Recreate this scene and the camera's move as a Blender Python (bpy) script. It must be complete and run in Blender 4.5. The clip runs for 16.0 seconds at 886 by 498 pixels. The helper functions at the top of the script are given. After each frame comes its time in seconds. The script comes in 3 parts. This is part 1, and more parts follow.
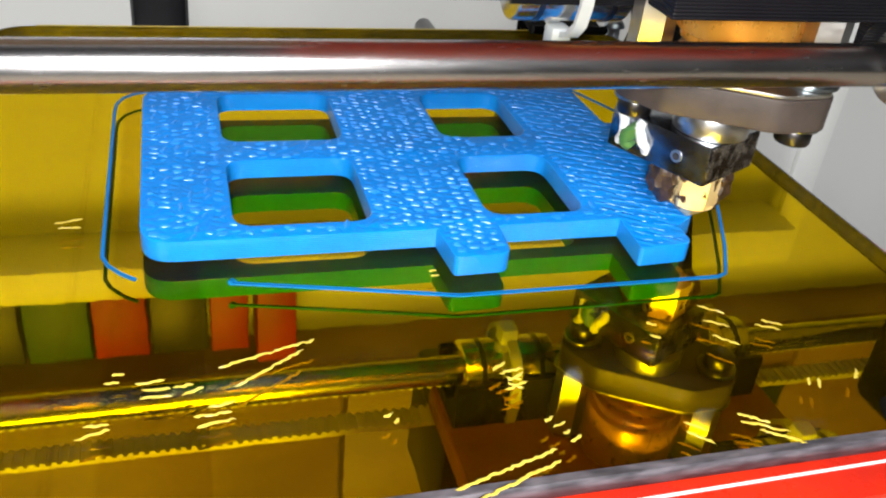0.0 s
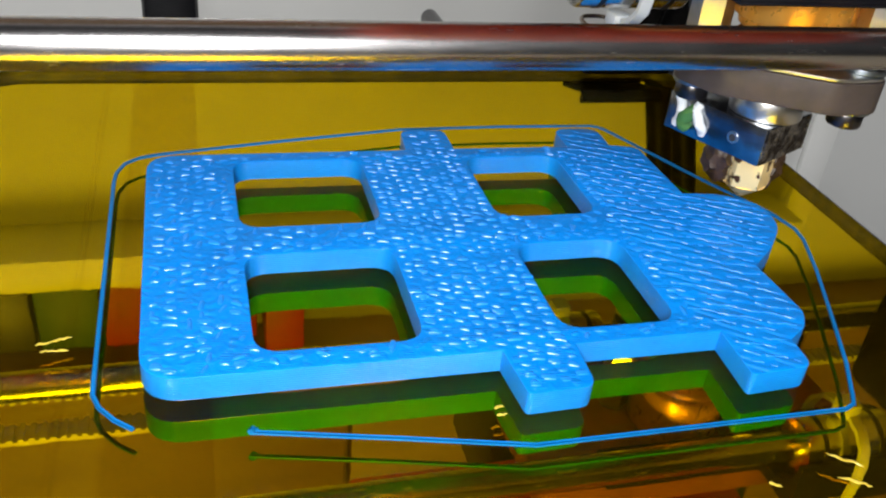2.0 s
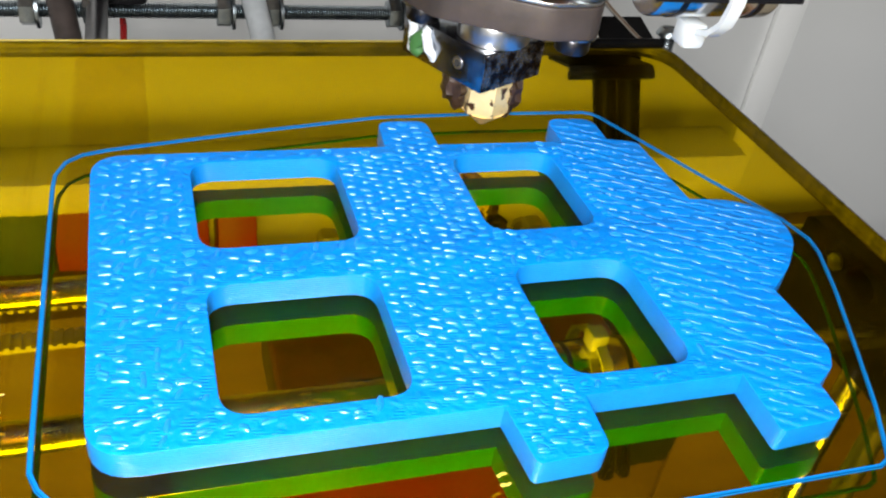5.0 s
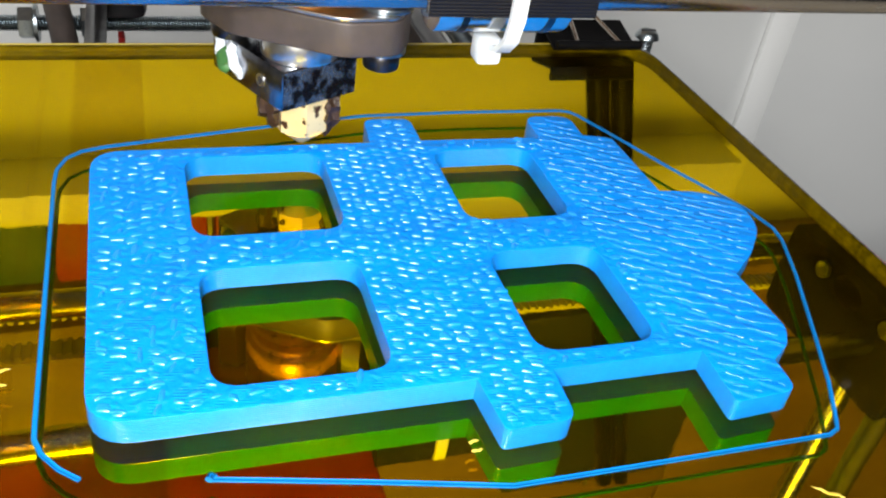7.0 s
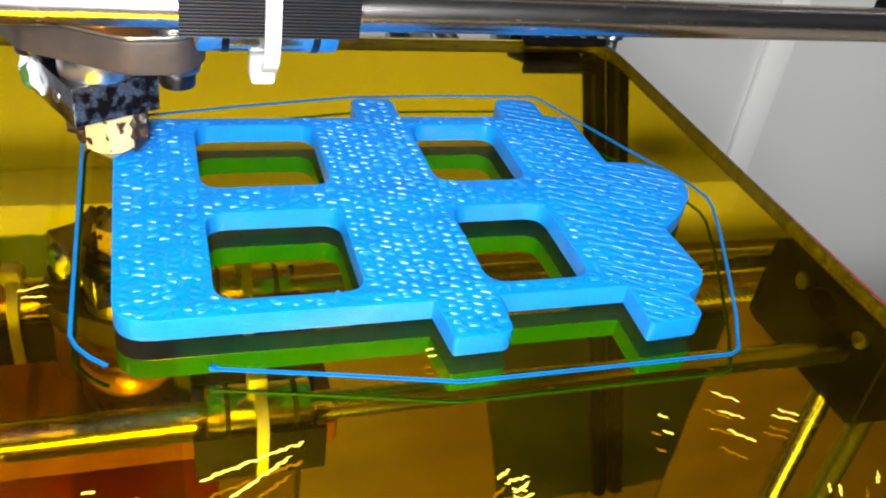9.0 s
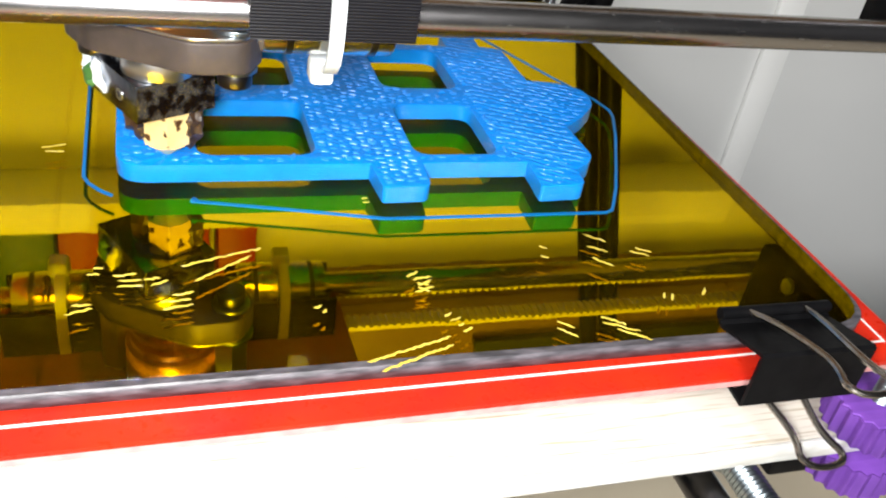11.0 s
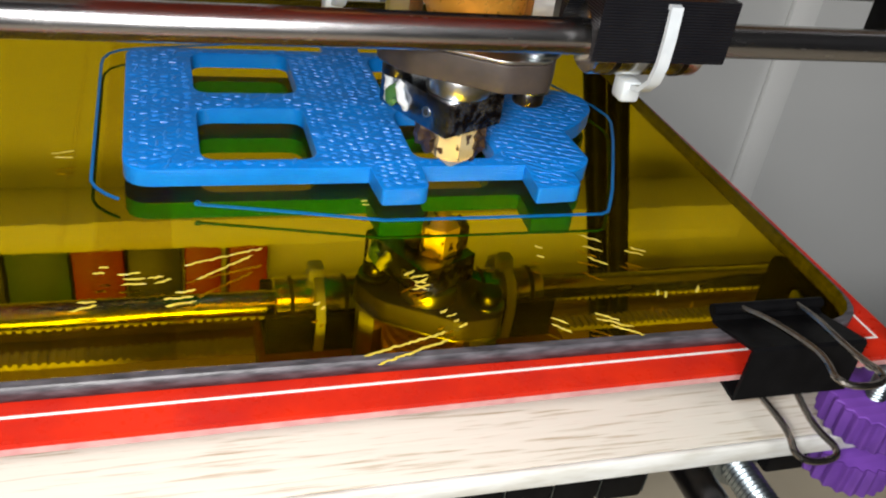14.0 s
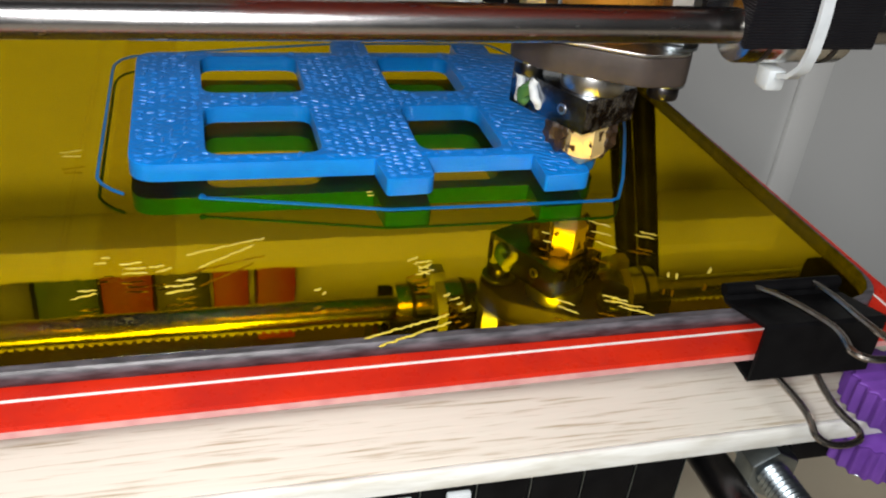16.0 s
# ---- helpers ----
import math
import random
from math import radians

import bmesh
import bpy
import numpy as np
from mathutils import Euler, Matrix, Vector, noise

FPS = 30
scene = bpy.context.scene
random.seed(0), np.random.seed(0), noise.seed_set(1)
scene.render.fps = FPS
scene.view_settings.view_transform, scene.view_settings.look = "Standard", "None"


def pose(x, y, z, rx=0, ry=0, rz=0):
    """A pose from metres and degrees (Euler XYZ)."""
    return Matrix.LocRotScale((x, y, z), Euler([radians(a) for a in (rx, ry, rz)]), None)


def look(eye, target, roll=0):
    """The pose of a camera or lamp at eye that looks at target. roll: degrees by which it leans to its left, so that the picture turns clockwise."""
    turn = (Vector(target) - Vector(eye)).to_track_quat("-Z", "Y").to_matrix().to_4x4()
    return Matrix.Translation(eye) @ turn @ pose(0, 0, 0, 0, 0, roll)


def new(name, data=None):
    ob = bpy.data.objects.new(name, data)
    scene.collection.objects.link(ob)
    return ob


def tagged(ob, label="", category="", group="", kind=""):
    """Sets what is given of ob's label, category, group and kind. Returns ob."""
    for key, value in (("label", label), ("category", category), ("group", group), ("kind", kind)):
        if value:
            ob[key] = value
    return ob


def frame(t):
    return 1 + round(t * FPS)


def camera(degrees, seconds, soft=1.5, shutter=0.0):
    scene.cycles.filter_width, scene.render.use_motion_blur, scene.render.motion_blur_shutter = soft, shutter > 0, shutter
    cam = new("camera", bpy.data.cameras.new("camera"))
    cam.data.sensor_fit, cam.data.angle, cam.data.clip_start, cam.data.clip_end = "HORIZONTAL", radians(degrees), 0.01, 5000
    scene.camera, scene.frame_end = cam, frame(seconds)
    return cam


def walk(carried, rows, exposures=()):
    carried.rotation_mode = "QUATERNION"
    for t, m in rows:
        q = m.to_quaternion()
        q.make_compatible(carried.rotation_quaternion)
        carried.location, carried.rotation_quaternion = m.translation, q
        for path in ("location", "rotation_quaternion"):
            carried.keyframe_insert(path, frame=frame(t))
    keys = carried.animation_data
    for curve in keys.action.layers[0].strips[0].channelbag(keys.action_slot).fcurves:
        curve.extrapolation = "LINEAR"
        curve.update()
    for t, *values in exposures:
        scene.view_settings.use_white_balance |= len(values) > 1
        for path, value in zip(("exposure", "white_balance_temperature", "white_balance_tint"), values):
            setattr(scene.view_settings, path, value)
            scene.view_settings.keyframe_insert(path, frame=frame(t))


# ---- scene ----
cam = camera(53.11, 16.0, soft=2.1)
# seconds, eye x y z, yaw, pitch, roll
PATH = [
    (0, -0.0467, -0.1459, 0.0931, -18.49, -31.43, 6.50),
    (0.5, -0.0454, -0.1473, 0.0920, -17.48, -31.19, 5.81),
    (1, -0.0444, -0.1502, 0.0917, -16.93, -30.72, 5.52),
    (1.5, -0.0445, -0.1511, 0.0927, -17.28, -31.19, 5.70),
    (2, -0.0456, -0.1527, 0.0934, -17.73, -31.82, 6.41),
    (2.5, -0.0454, -0.1529, 0.0936, -18.96, -33.18, 7.07),
    (3, -0.0449, -0.1544, 0.0934, -19.32, -33.98, 7.52),
    (3.5, -0.0451, -0.1560, 0.0944, -20.92, -35.14, 8.60),
    (4, -0.0451, -0.1581, 0.0949, -21.53, -35.53, 8.80),
    (4.2, -0.0450, -0.1602, 0.0946, -21.58, -35.44, 9.04),
    (6.3, -0.0449, -0.1634, 0.0970, -22.10, -36.15, 8.84),
    (6.5, -0.0443, -0.1626, 0.0964, -21.78, -35.77, 8.75),
    (7, -0.0446, -0.1655, 0.0983, -21.73, -35.18, 8.69),
    (7.5, -0.0461, -0.1706, 0.1007, -22.02, -35.09, 8.70),
    (8, -0.0474, -0.1729, 0.1032, -21.38, -34.71, 9.05),
    (8.5, -0.0454, -0.1773, 0.1037, -21.13, -34.46, 8.74),
    (9, -0.0470, -0.1778, 0.1047, -21.24, -34.23, 9.11),
    (9.5, -0.0454, -0.1803, 0.1057, -21.05, -34.08, 8.95),
    (10, -0.0460, -0.1839, 0.1058, -21.18, -33.35, 9.21),
    (10.2, -0.0474, -0.1831, 0.1057, -21.58, -33.71, 9.94),
    (12.3, -0.0481, -0.1844, 0.1067, -21.32, -33.31, 9.86),
    (12.5, -0.0478, -0.1856, 0.1065, -21.11, -33.06, 9.66),
    (13, -0.0465, -0.1836, 0.1086, -20.34, -33.35, 9.07),
    (13.5, -0.0459, -0.1842, 0.1067, -20.01, -32.81, 9.08),
    (14, -0.0459, -0.1848, 0.1056, -20.23, -32.69, 8.93),
    (14.5, -0.0462, -0.1846, 0.1054, -19.66, -32.19, 8.67),
    (15, -0.0450, -0.1836, 0.1037, -19.21, -32.19, 8.28),
    (15.5, -0.0422, -0.1821, 0.1005, -18.20, -31.63, 7.72),
    (16, -0.0394, -0.1828, 0.0980, -17.37, -31.38, 6.07),
]


def aim(x, y, z, yaw, pitch, roll):
    yaw, pitch = radians(yaw), radians(pitch)
    way = Vector((-math.sin(yaw) * math.cos(pitch), math.cos(yaw) * math.cos(pitch), math.sin(pitch)))
    return look((x, y, z), Vector((x, y, z)) + way, roll)


EXPOSURES = [(0, 0.25), (0.5, 0.05), (2.0, -0.22), (3.0, -0.18), (3.5, -0.02), (4, 0.03), (6.5, 0.12), (7, 0.15), (8, 0.0), (8.5, 0.05), (9.0, 0.22), (9.5, 0.5), (10, 0.58), (10.2, 0.58), (12.3, -0.38), (14, -0.55), (16, -0.65)]
walk(cam, [(t, aim(*r)) for t, *r in PATH], EXPOSURES)
# seconds, carriage x, bed shift (the bed moves to minus y)
TRAVEL = [
    (0, 0.0565, 0.0019),
    (0.5, 0.0614, 0.0126),
    (1, 0.0628, 0.0279),
    (1.5, 0.0745, 0.0349),
    (2, 0.0717, 0.0485),
    (2.5, 0.0610, 0.0551),
    (3, 0.0608, 0.0694),
    (3.5, 0.0534, 0.0797),
    (4, 0.0450, 0.0865),
    (4.2, 0.0418, 0.0856),
    (6.3, 0.0037, 0.0823),
    (6.5, 0.0037, 0.0763),
    (7, -0.0146, 0.0766),
    (7.5, -0.0292, 0.0771),
    (8, -0.0444, 0.0766),
    (8.5, -0.0573, 0.0729),
    (9, -0.0565, 0.0577),
    (9.5, -0.0565, 0.0424),
    (10, -0.0566, 0.0273),
    (10.2, -0.0558, 0.0211),
    (12.3, -0.0108, 0.0025),
    (12.5, -0.0048, 0.0026),
    (13, 0.0016, -0.0074),
    (13.5, 0.0136, -0.0070),
    (14, 0.0204, 0.0021),
    (14.5, 0.0348, 0.0019),
    (15, 0.0423, -0.0061),
    (15.5, 0.0533, -0.0057),
    (16, 0.0507, -0.0040),
]
U = 0.01773          # metres per drawing unit of the printed plate
TOP = 0.25 * U       # height of the printed plate

# ---- light ----
world = bpy.data.worlds.new("room_air")
scene.world = world
world.use_nodes = True
world.node_tree.nodes["Background"].inputs[0].default_value = (0.75, 0.82, 1, 1)
world.node_tree.nodes["Background"].inputs[1].default_value = 0.015


def lamp(name, kind, place, target, watts, size, colour):
    data = bpy.data.lights.new(name, kind)
    data.energy, data.color = watts, colour
    if kind == "AREA":
        data.shape, data.size = "DISK", size
    else:
        data.shadow_soft_size = size
    ob = new(name, data)
    ob.matrix_world = look(place, target)
    return ob


lamp("phone_light", "POINT", (-0.062, -0.187, 0.106), (0, 0, 0), 3.0, 0.013, (1.0, 0.99, 0.96))
lamp("room_lamp", "AREA", (-0.40, -1.5, 1.15), (0.1, 0.4, 0.1), 38, 1.0, (1.0, 0.99, 0.98))


# ---- materials ----
def material(name, colour, rough=0.5, metal=0.0, second=None, scale=200.0, bump=0.0, bump_scale=600.0, coat=0.0, spec=0.5, stretch=(1, 1, 1), rough2=None, cut=(0.35, 0.65)):
    """Principled surface with colour and roughness variation at two scales and fine relief."""
    m = bpy.data.materials.new(name)
    m.use_nodes = True
    n, l = m.node_tree.nodes, m.node_tree.links
    b = n["Principled BSDF"]
    b.inputs["Roughness"].default_value, b.inputs["Metallic"].default_value = rough, metal
    b.inputs["Coat Weight"].default_value, b.inputs["Specular IOR Level"].default_value = coat, spec
    co, mp = n.new("ShaderNodeTexCoord"), n.new("ShaderNodeMapping")
    mp.inputs["Scale"].default_value = stretch
    l.new(co.outputs["Object"], mp.inputs[0])
    big, small = n.new("ShaderNodeTexNoise"), n.new("ShaderNodeTexNoise")
    big.inputs["Scale"].default_value, big.inputs["Detail"].default_value = scale, 4
    small.inputs["Scale"].default_value, small.inputs["Detail"].default_value = bump_scale, 5
    l.new(mp.outputs[0], big.inputs[0]), l.new(mp.outputs[0], small.inputs[0])
    mix, ramp = n.new("ShaderNodeMix"), n.new("ShaderNodeMapRange")
    mix.data_type = "RGBA"
    ramp.inputs[1].default_value, ramp.inputs[2].default_value = cut
    l.new(big.outputs[0], ramp.inputs[0]), l.new(ramp.outputs[0], mix.inputs[0])
    second = second or tuple(c * 0.8 for c in colour)
    mix.inputs[6].default_value, mix.inputs[7].default_value = (*colour, 1), (*second, 1)
    l.new(mix.outputs[2], b.inputs["Base Color"])
    rr = n.new("ShaderNodeMapRange")
    rr.inputs[3].default_value, rr.inputs[4].default_value = rough * 0.8, rough2 or min(1, rough * 1.25)
    l.new(small.outputs[0], rr.inputs[0]), l.new(rr.outputs[0], b.inputs["Roughness"])
    if bump:
        bp = n.new("ShaderNodeBump")
        bp.inputs["Strength"].default_value, bp.inputs["Distance"].default_value = bump, 0.0006
        l.new(small.outputs[0], bp.inputs["Height"]), l.new(bp.outputs[0], b.inputs["Normal"])
    return m


def plastic(name, colour, second, pitch=0.00033, rough=0.35, ribs=0.35, flat_top=False, spec=0.14):
    """Printed plastic: layer lines on upright faces, strands of filling on the top."""
    m = material(name, colour, rough, 0, second, 120, 0, 900, spec=spec)
    n, l = m.node_tree.nodes, m.node_tree.links
    b = n["Principled BSDF"]
    co, geo = n.new("ShaderNodeTexCoord"), n.new("ShaderNodeNewGeometry")
    sep, cut = n.new("ShaderNodeSeparateXYZ"), n.new("ShaderNodeSeparateXYZ")
    l.new(co.outputs["Object"], sep.inputs[0]), l.new(geo.outputs["True Normal"], cut.inputs[0])

    def calc(op, a, c=None):
        q = n.new("ShaderNodeMath")
        q.operation = op
        for k, v in enumerate((a, c)):
            if v is None:
                continue
            if isinstance(v, (int, float)):
                q.inputs[k].default_value = v
            else:
                l.new(v, q.inputs[k])
        return q.outputs[0]

    layers = calc("SINE", calc("MULTIPLY", sep.outputs[2], 2 * math.pi / pitch))
    up = calc("GREATER_THAN", cut.outputs[2], 0.7)
    if flat_top:
        fill = layers
    else:
        # strands laid in waves over a honeycomb: three bands with their own direction
        warp = n.new("ShaderNodeTexNoise")
        warp.inputs["Scale"].default_value, warp.inputs["Detail"].default_value = 330, 2
        l.new(co.outputs["Object"], warp.inputs[0])
        shift = calc("MULTIPLY", warp.outputs[0], 7.0)
        soft = calc("MULTIPLY", warp.outputs[0], 2.2)
        x, y = sep.outputs[0], sep.outputs[1]
        turn = 2 * math.pi
        bend = calc("MULTIPLY", calc("SINE", calc("MULTIPLY", calc("ADD", x, calc("MULTIPLY", y, 0.5)), turn / 0.0062)), 0.00062)
        lean = calc("ADD", y, calc("MULTIPLY", x, 0.42))
        waves = calc("SINE", calc("ADD", calc("MULTIPLY", calc("ADD", lean, bend), turn / 0.0030), soft))
        rows = calc("SINE", calc("ADD", calc("MULTIPLY", calc("ADD", y, bend), turn / 0.0026), shift))
        cols = calc("SINE", calc("ADD", calc("MULTIPLY", calc("SUBTRACT", x, calc("MULTIPLY", y, 0.3)), turn / 0.0031), shift))
        right = calc("GREATER_THAN", x, 2.15 * U)
        weave = calc("ADD", calc("MULTIPLY", rows, 0.9), calc("MULTIPLY", calc("MULTIPLY", rows, cols), 0.9))
        fill = calc("ADD", calc("MULTIPLY", weave, calc("SUBTRACT", 1.0, right)), calc("MULTIPLY", waves, calc("MULTIPLY", right, 1.6)))
        strands = calc("SINE", calc("MULTIPLY", calc("ADD", y, calc("MULTIPLY", x, 0.12)), turn / 0.00062))
        patch = n.new("ShaderNodeTexNoise")
        patch.inputs["Scale"].default_value, patch.inputs["Detail"].default_value = 480, 1
        l.new(co.outputs["Object"], patch.inputs[0])
        where = n.new("ShaderNodeMapRange")
        where.inputs[1].default_value, where.inputs[2].default_value = 0.53, 0.62
        l.new(patch.outputs[0], where.inputs[0])
        fill = calc("ADD", fill, calc("MULTIPLY", calc("MULTIPLY", strands, where.outputs[0]), calc("SUBTRACT", 1.15, calc("MULTIPLY", right, 0.7))))
        grain = n.new("ShaderNodeTexNoise")
        grain.inputs["Scale"].default_value, grain.inputs["Detail"].default_value = 1100, 2
        l.new(co.outputs["Object"], grain.inputs[0])
        fill = calc("ADD", fill, calc("MULTIPLY", grain.outputs[0], 2.4))
    height = calc("ADD", calc("MULTIPLY", fill, up), calc("MULTIPLY", calc("MULTIPLY", layers, ribs), calc("SUBTRACT", 1.0, up)))
    bp = n.new("ShaderNodeBump")
    bp.inputs["Strength"].default_value, bp.inputs["Distance"].default_value = 1.0, 0.00026
    l.new(height, bp.inputs["Height"])
    if flat_top:
        l.new(bp.outputs[0], b.inputs["Normal"])
    else:
        mild = n.new("ShaderNodeBump")
        mild.inputs["Strength"].default_value, mild.inputs["Distance"].default_value = 0.45, 0.00009
        l.new(height, mild.inputs["Height"]), l.new(mild.outputs[0], b.inputs["Normal"])
        # the drawn walls are glossier than the open top layer
        l.new(calc("SUBTRACT", 1.0, calc("MULTIPLY", up, 0.95)), b.inputs["Coat Weight"])
        b.inputs["Coat Roughness"].default_value, b.inputs["Coat IOR"].default_value = 0.24, 1.7
        l.new(bp.outputs[0], b.inputs["Coat Normal"])
    return m


def tape_film(name="amber_tape_film", tint=(0.91, 0.825, 0.03), dusty=1.0):
    """Amber polyimide tape: passes tinted light, with a clear gloss, dust and small scratches."""
    m = bpy.data.materials.new(name)
    m.use_nodes = True
    n, l = m.node_tree.nodes, m.node_tree.links
    n.remove(n["Principled BSDF"])
    out = n["Material Output"]
    clear, gloss, dust = n.new("ShaderNodeBsdfTransparent"), n.new("ShaderNodeBsdfGlossy"), n.new("ShaderNodeBsdfDiffuse")
    clear.inputs[0].default_value = (*tint, 1)
    gloss.inputs["Roughness"].default_value = 0.05
    dust.inputs[0].default_value = (0.55, 0.38, 0.02, 1)
    co, noise1 = n.new("ShaderNodeTexCoord"), n.new("ShaderNodeTexNoise")
    noise1.inputs["Scale"].default_value, noise1.inputs["Detail"].default_value = 45, 6
    l.new(co.outputs["Object"], noise1.inputs[0])
    amount = n.new("ShaderNodeMapRange")
    amount.inputs[1].default_value, amount.inputs[2].default_value = 0.4, 0.75
    amount.inputs[3].default_value, amount.inputs[4].default_value = 0.002 * dusty, 0.012 * dusty
    l.new(noise1.outputs[0], amount.inputs[0])
    first, second = n.new("ShaderNodeMixShader"), n.new("ShaderNodeMixShader")
    l.new(amount.outputs[0], first.inputs[0]), l.new(clear.outputs[0], first.inputs[1]), l.new(dust.outputs[0], first.inputs[2])
    second.inputs[0].default_value = 0.012 * dusty
    l.new(first.outputs[0], second.inputs[1]), l.new(gloss.outputs[0], second.inputs[2])
    wave = n.new("ShaderNodeTexNoise")
    wave.inputs["Scale"].default_value = 60
    l.new(co.outputs["Object"], wave.inputs[0])
    bp = n.new("ShaderNodeBump")
    bp.inputs["Strength"].default_value, bp.inputs["Distance"].default_value = 0.15, 0.0004
    l.new(wave.outputs[0], bp.inputs["Height"]), l.new(bp.outputs[0], gloss.inputs["Normal"])
    l.new(second.outputs[0], out.inputs[0])
    return m


BLUE = plastic("blue_printed_plastic", (0.001, 0.215, 0.73), (0.001, 0.185, 0.65), pitch=0.00042, rough=0.3, ribs=0.85, spec=0.05)
BLUE_LINE = plastic("blue_strand", (0.002, 0.17, 0.50), (0.002, 0.14, 0.42), flat_top=True)
BLUE_GLOSS = material("blue_glossy_strand", (0.001, 0.215, 0.72), 0.31, 0, (0.001, 0.19, 0.66), 400, 0.0, 900, spec=0.8)
PURPLE = plastic("purple_printed_plastic", (0.17, 0.060, 0.37), (0.13, 0.045, 0.30), 0.0005, 0.45, 0.6, True)
BLACK_PRINT = plastic("black_printed_plastic", (0.006, 0.006, 0.008), (0.008, 0.008, 0.010), 0.0006, 0.36, 0.3, True, 0.16)
FILM = tape_film()
FILM_SEAM = tape_film("amber_tape_overlap", (0.975, 0.955, 0.8), 0.2)
MIRROR = material("mirror_silver", (0.93, 0.93, 0.93), 0.02, 1, (0.88, 0.88, 0.88), 60, 0.025, 70)
GLASS_EDGE = material("ground_glass_edge", (0.028, 0.027, 0.032), 0.45, 0, (0.10, 0.092, 0.105), 700, 0.35, 900, stretch=(0.25, 1, 1))
RED = material("red_board_lacquer", (0.56, 0.022, 0.006), 0.28, 0, (0.42, 0.015, 0.008), 80, 0.05, 500, spec=0.25)
BOARD_EDGE = material("board_cut_edge", (0.55, 0.3, 0.28), 0.7, 0, (0.45, 0.2, 0.2), 200)
WHITE_INK = material("white_ink", (0.8, 0.78, 0.75), 0.5, 0, (0.7, 0.66, 0.64), 300)
WOOD = material("pale_wood", (0.62, 0.59, 0.52), 0.6, 0, (0.37, 0.31, 0.22), 1300, 0.25, 420, stretch=(0.045, 1.0, 1), cut=(0.55, 0.72))
WOOD_EDGE = material("pale_wood_edge", (0.72, 0.73, 0.71), 0.7, 0, (0.56, 0.55, 0.5), 400, 0.5, 400, stretch=(0.2, 1, 1))
STEEL = material("polished_steel_rod", (0.48, 0.47, 0.47), 0.25, 1, (0.36, 0.35, 0.36), 120, 0.03, 800, stretch=(0.15, 1, 1))
DARK_STEEL = material("dark_steel_rod", (0.10, 0.095, 0.10), 0.3, 1, (0.07, 0.07, 0.075), 100)
ZINC = material("zinc_plated_steel", (0.34, 0.385, 0.41), 0.3, 1, (0.24, 0.28, 0.31), 250, 0.1, 700)
ALU = material("milled_aluminium", (0.72, 0.72, 0.71), 0.3, 1, (0.62, 0.62, 0.62), 300, 0.02, 900, stretch=(0.3, 1, 1))
BEARING = material("bright_bearing_steel", (0.78, 0.77, 0.74), 0.2, 1, (0.66, 0.65, 0.62), 200, 0.02, 800)
PLATE = material("brown_grey_plate_metal", (0.075, 0.058, 0.052), 0.5, 0.25, (0.05, 0.04, 0.036), 150, 0.1, 900)
BLOCK = material("tarnished_heater_block", (0.40, 0.43, 0.47), 0.22, 1, (0.2, 0.2, 0.23), 160, 0.15, 500)
BURNT = material("burnt_residue", (0.018, 0.010, 0.006), 0.4, 0, (0.055, 0.028, 0.013), 500, 0.6, 900)
BRASS = material("stained_brass", (0.96, 0.74, 0.36), 0.3, 0.45, (0.07, 0.03, 0.012), 380, 0.2, 900, cut=(0.56, 0.62))
BURNT_FACE = material("burnt_block_face", (0.24, 0.22, 0.20), 0.26, 0.9, (0.03, 0.018, 0.012), 430, 0.35, 900, cut=(0.42, 0.56))
MARK = material("lifted_tape_crease", (0.64, 0.52, 0.07), 0.35, 0, (0.55, 0.4, 0.04), 500, 0.3, 900)
AMBER = material("amber_insulator", (0.72, 0.34, 0.05), 0.28, 0.55, (0.6, 0.26, 0.03), 120, 0.05, 500)
NYLON = material("white_nylon", (0.56, 0.60, 0.63), 0.4, 0, (0.50, 0.54, 0.57), 300, 0.05, 600)
PASTE = material("white_paste", (0.72, 0.76, 0.8), 0.45, 0, (0.6, 0.65, 0.7), 400, 0.5, 900)
GREEN = material("green_sleeve", (0.05, 0.16, 0.04), 0.5, 0, (0.03, 0.1, 0.03), 300)
BLACK = material("black_lacquered_steel", (0.003, 0.003, 0.0035), 0.42, 0, (0.005, 0.005, 0.0055), 200, 0.05, 500, spec=0.05)
# Belt colour raised in place of lamp light thrown up by the mirror.
BELT = material("brightened_belt", (0.52, 0.50, 0.45), 0.6, 0, (0.42, 0.39, 0.34), 300, 0.2, 900)
WIRE = material("nickel_wire", (0.42, 0.38, 0.34), 0.24, 1, (0.28, 0.25, 0.22), 300)
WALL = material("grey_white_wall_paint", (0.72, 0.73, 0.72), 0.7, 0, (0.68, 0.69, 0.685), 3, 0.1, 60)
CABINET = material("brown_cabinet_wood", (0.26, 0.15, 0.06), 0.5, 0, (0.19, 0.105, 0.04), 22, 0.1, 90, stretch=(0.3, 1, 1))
# Shade put into the colour, so the room behind the camera stays dark.
DIM = material("unlit_room_paint", (0.045, 0.047, 0.052), 0.7, 0, (0.035, 0.037, 0.042), 3, 0.1, 60)
STRIP = material("white_gloss_trim", (0.95, 0.96, 0.94), 0.5, 0, (0.92, 0.93, 0.92), 5)
TABLE = material("beige_table_top", (0.50, 0.44, 0.33), 0.55, 0, (0.44, 0.38, 0.28), 12, 0.1, 200)
DARK = material("dark_grey_plastic", (0.03, 0.03, 0.035), 0.4, 0, (0.02, 0.02, 0.024), 100)
RED_BOX = material("red_card", (0.36, 0.008, 0.006), 0.5, 0, (0.26, 0.006, 0.005), 30)
GREEN_BOX = material("green_card", (0.03, 0.10, 0.035), 0.5, 0, (0.02, 0.07, 0.025), 30)
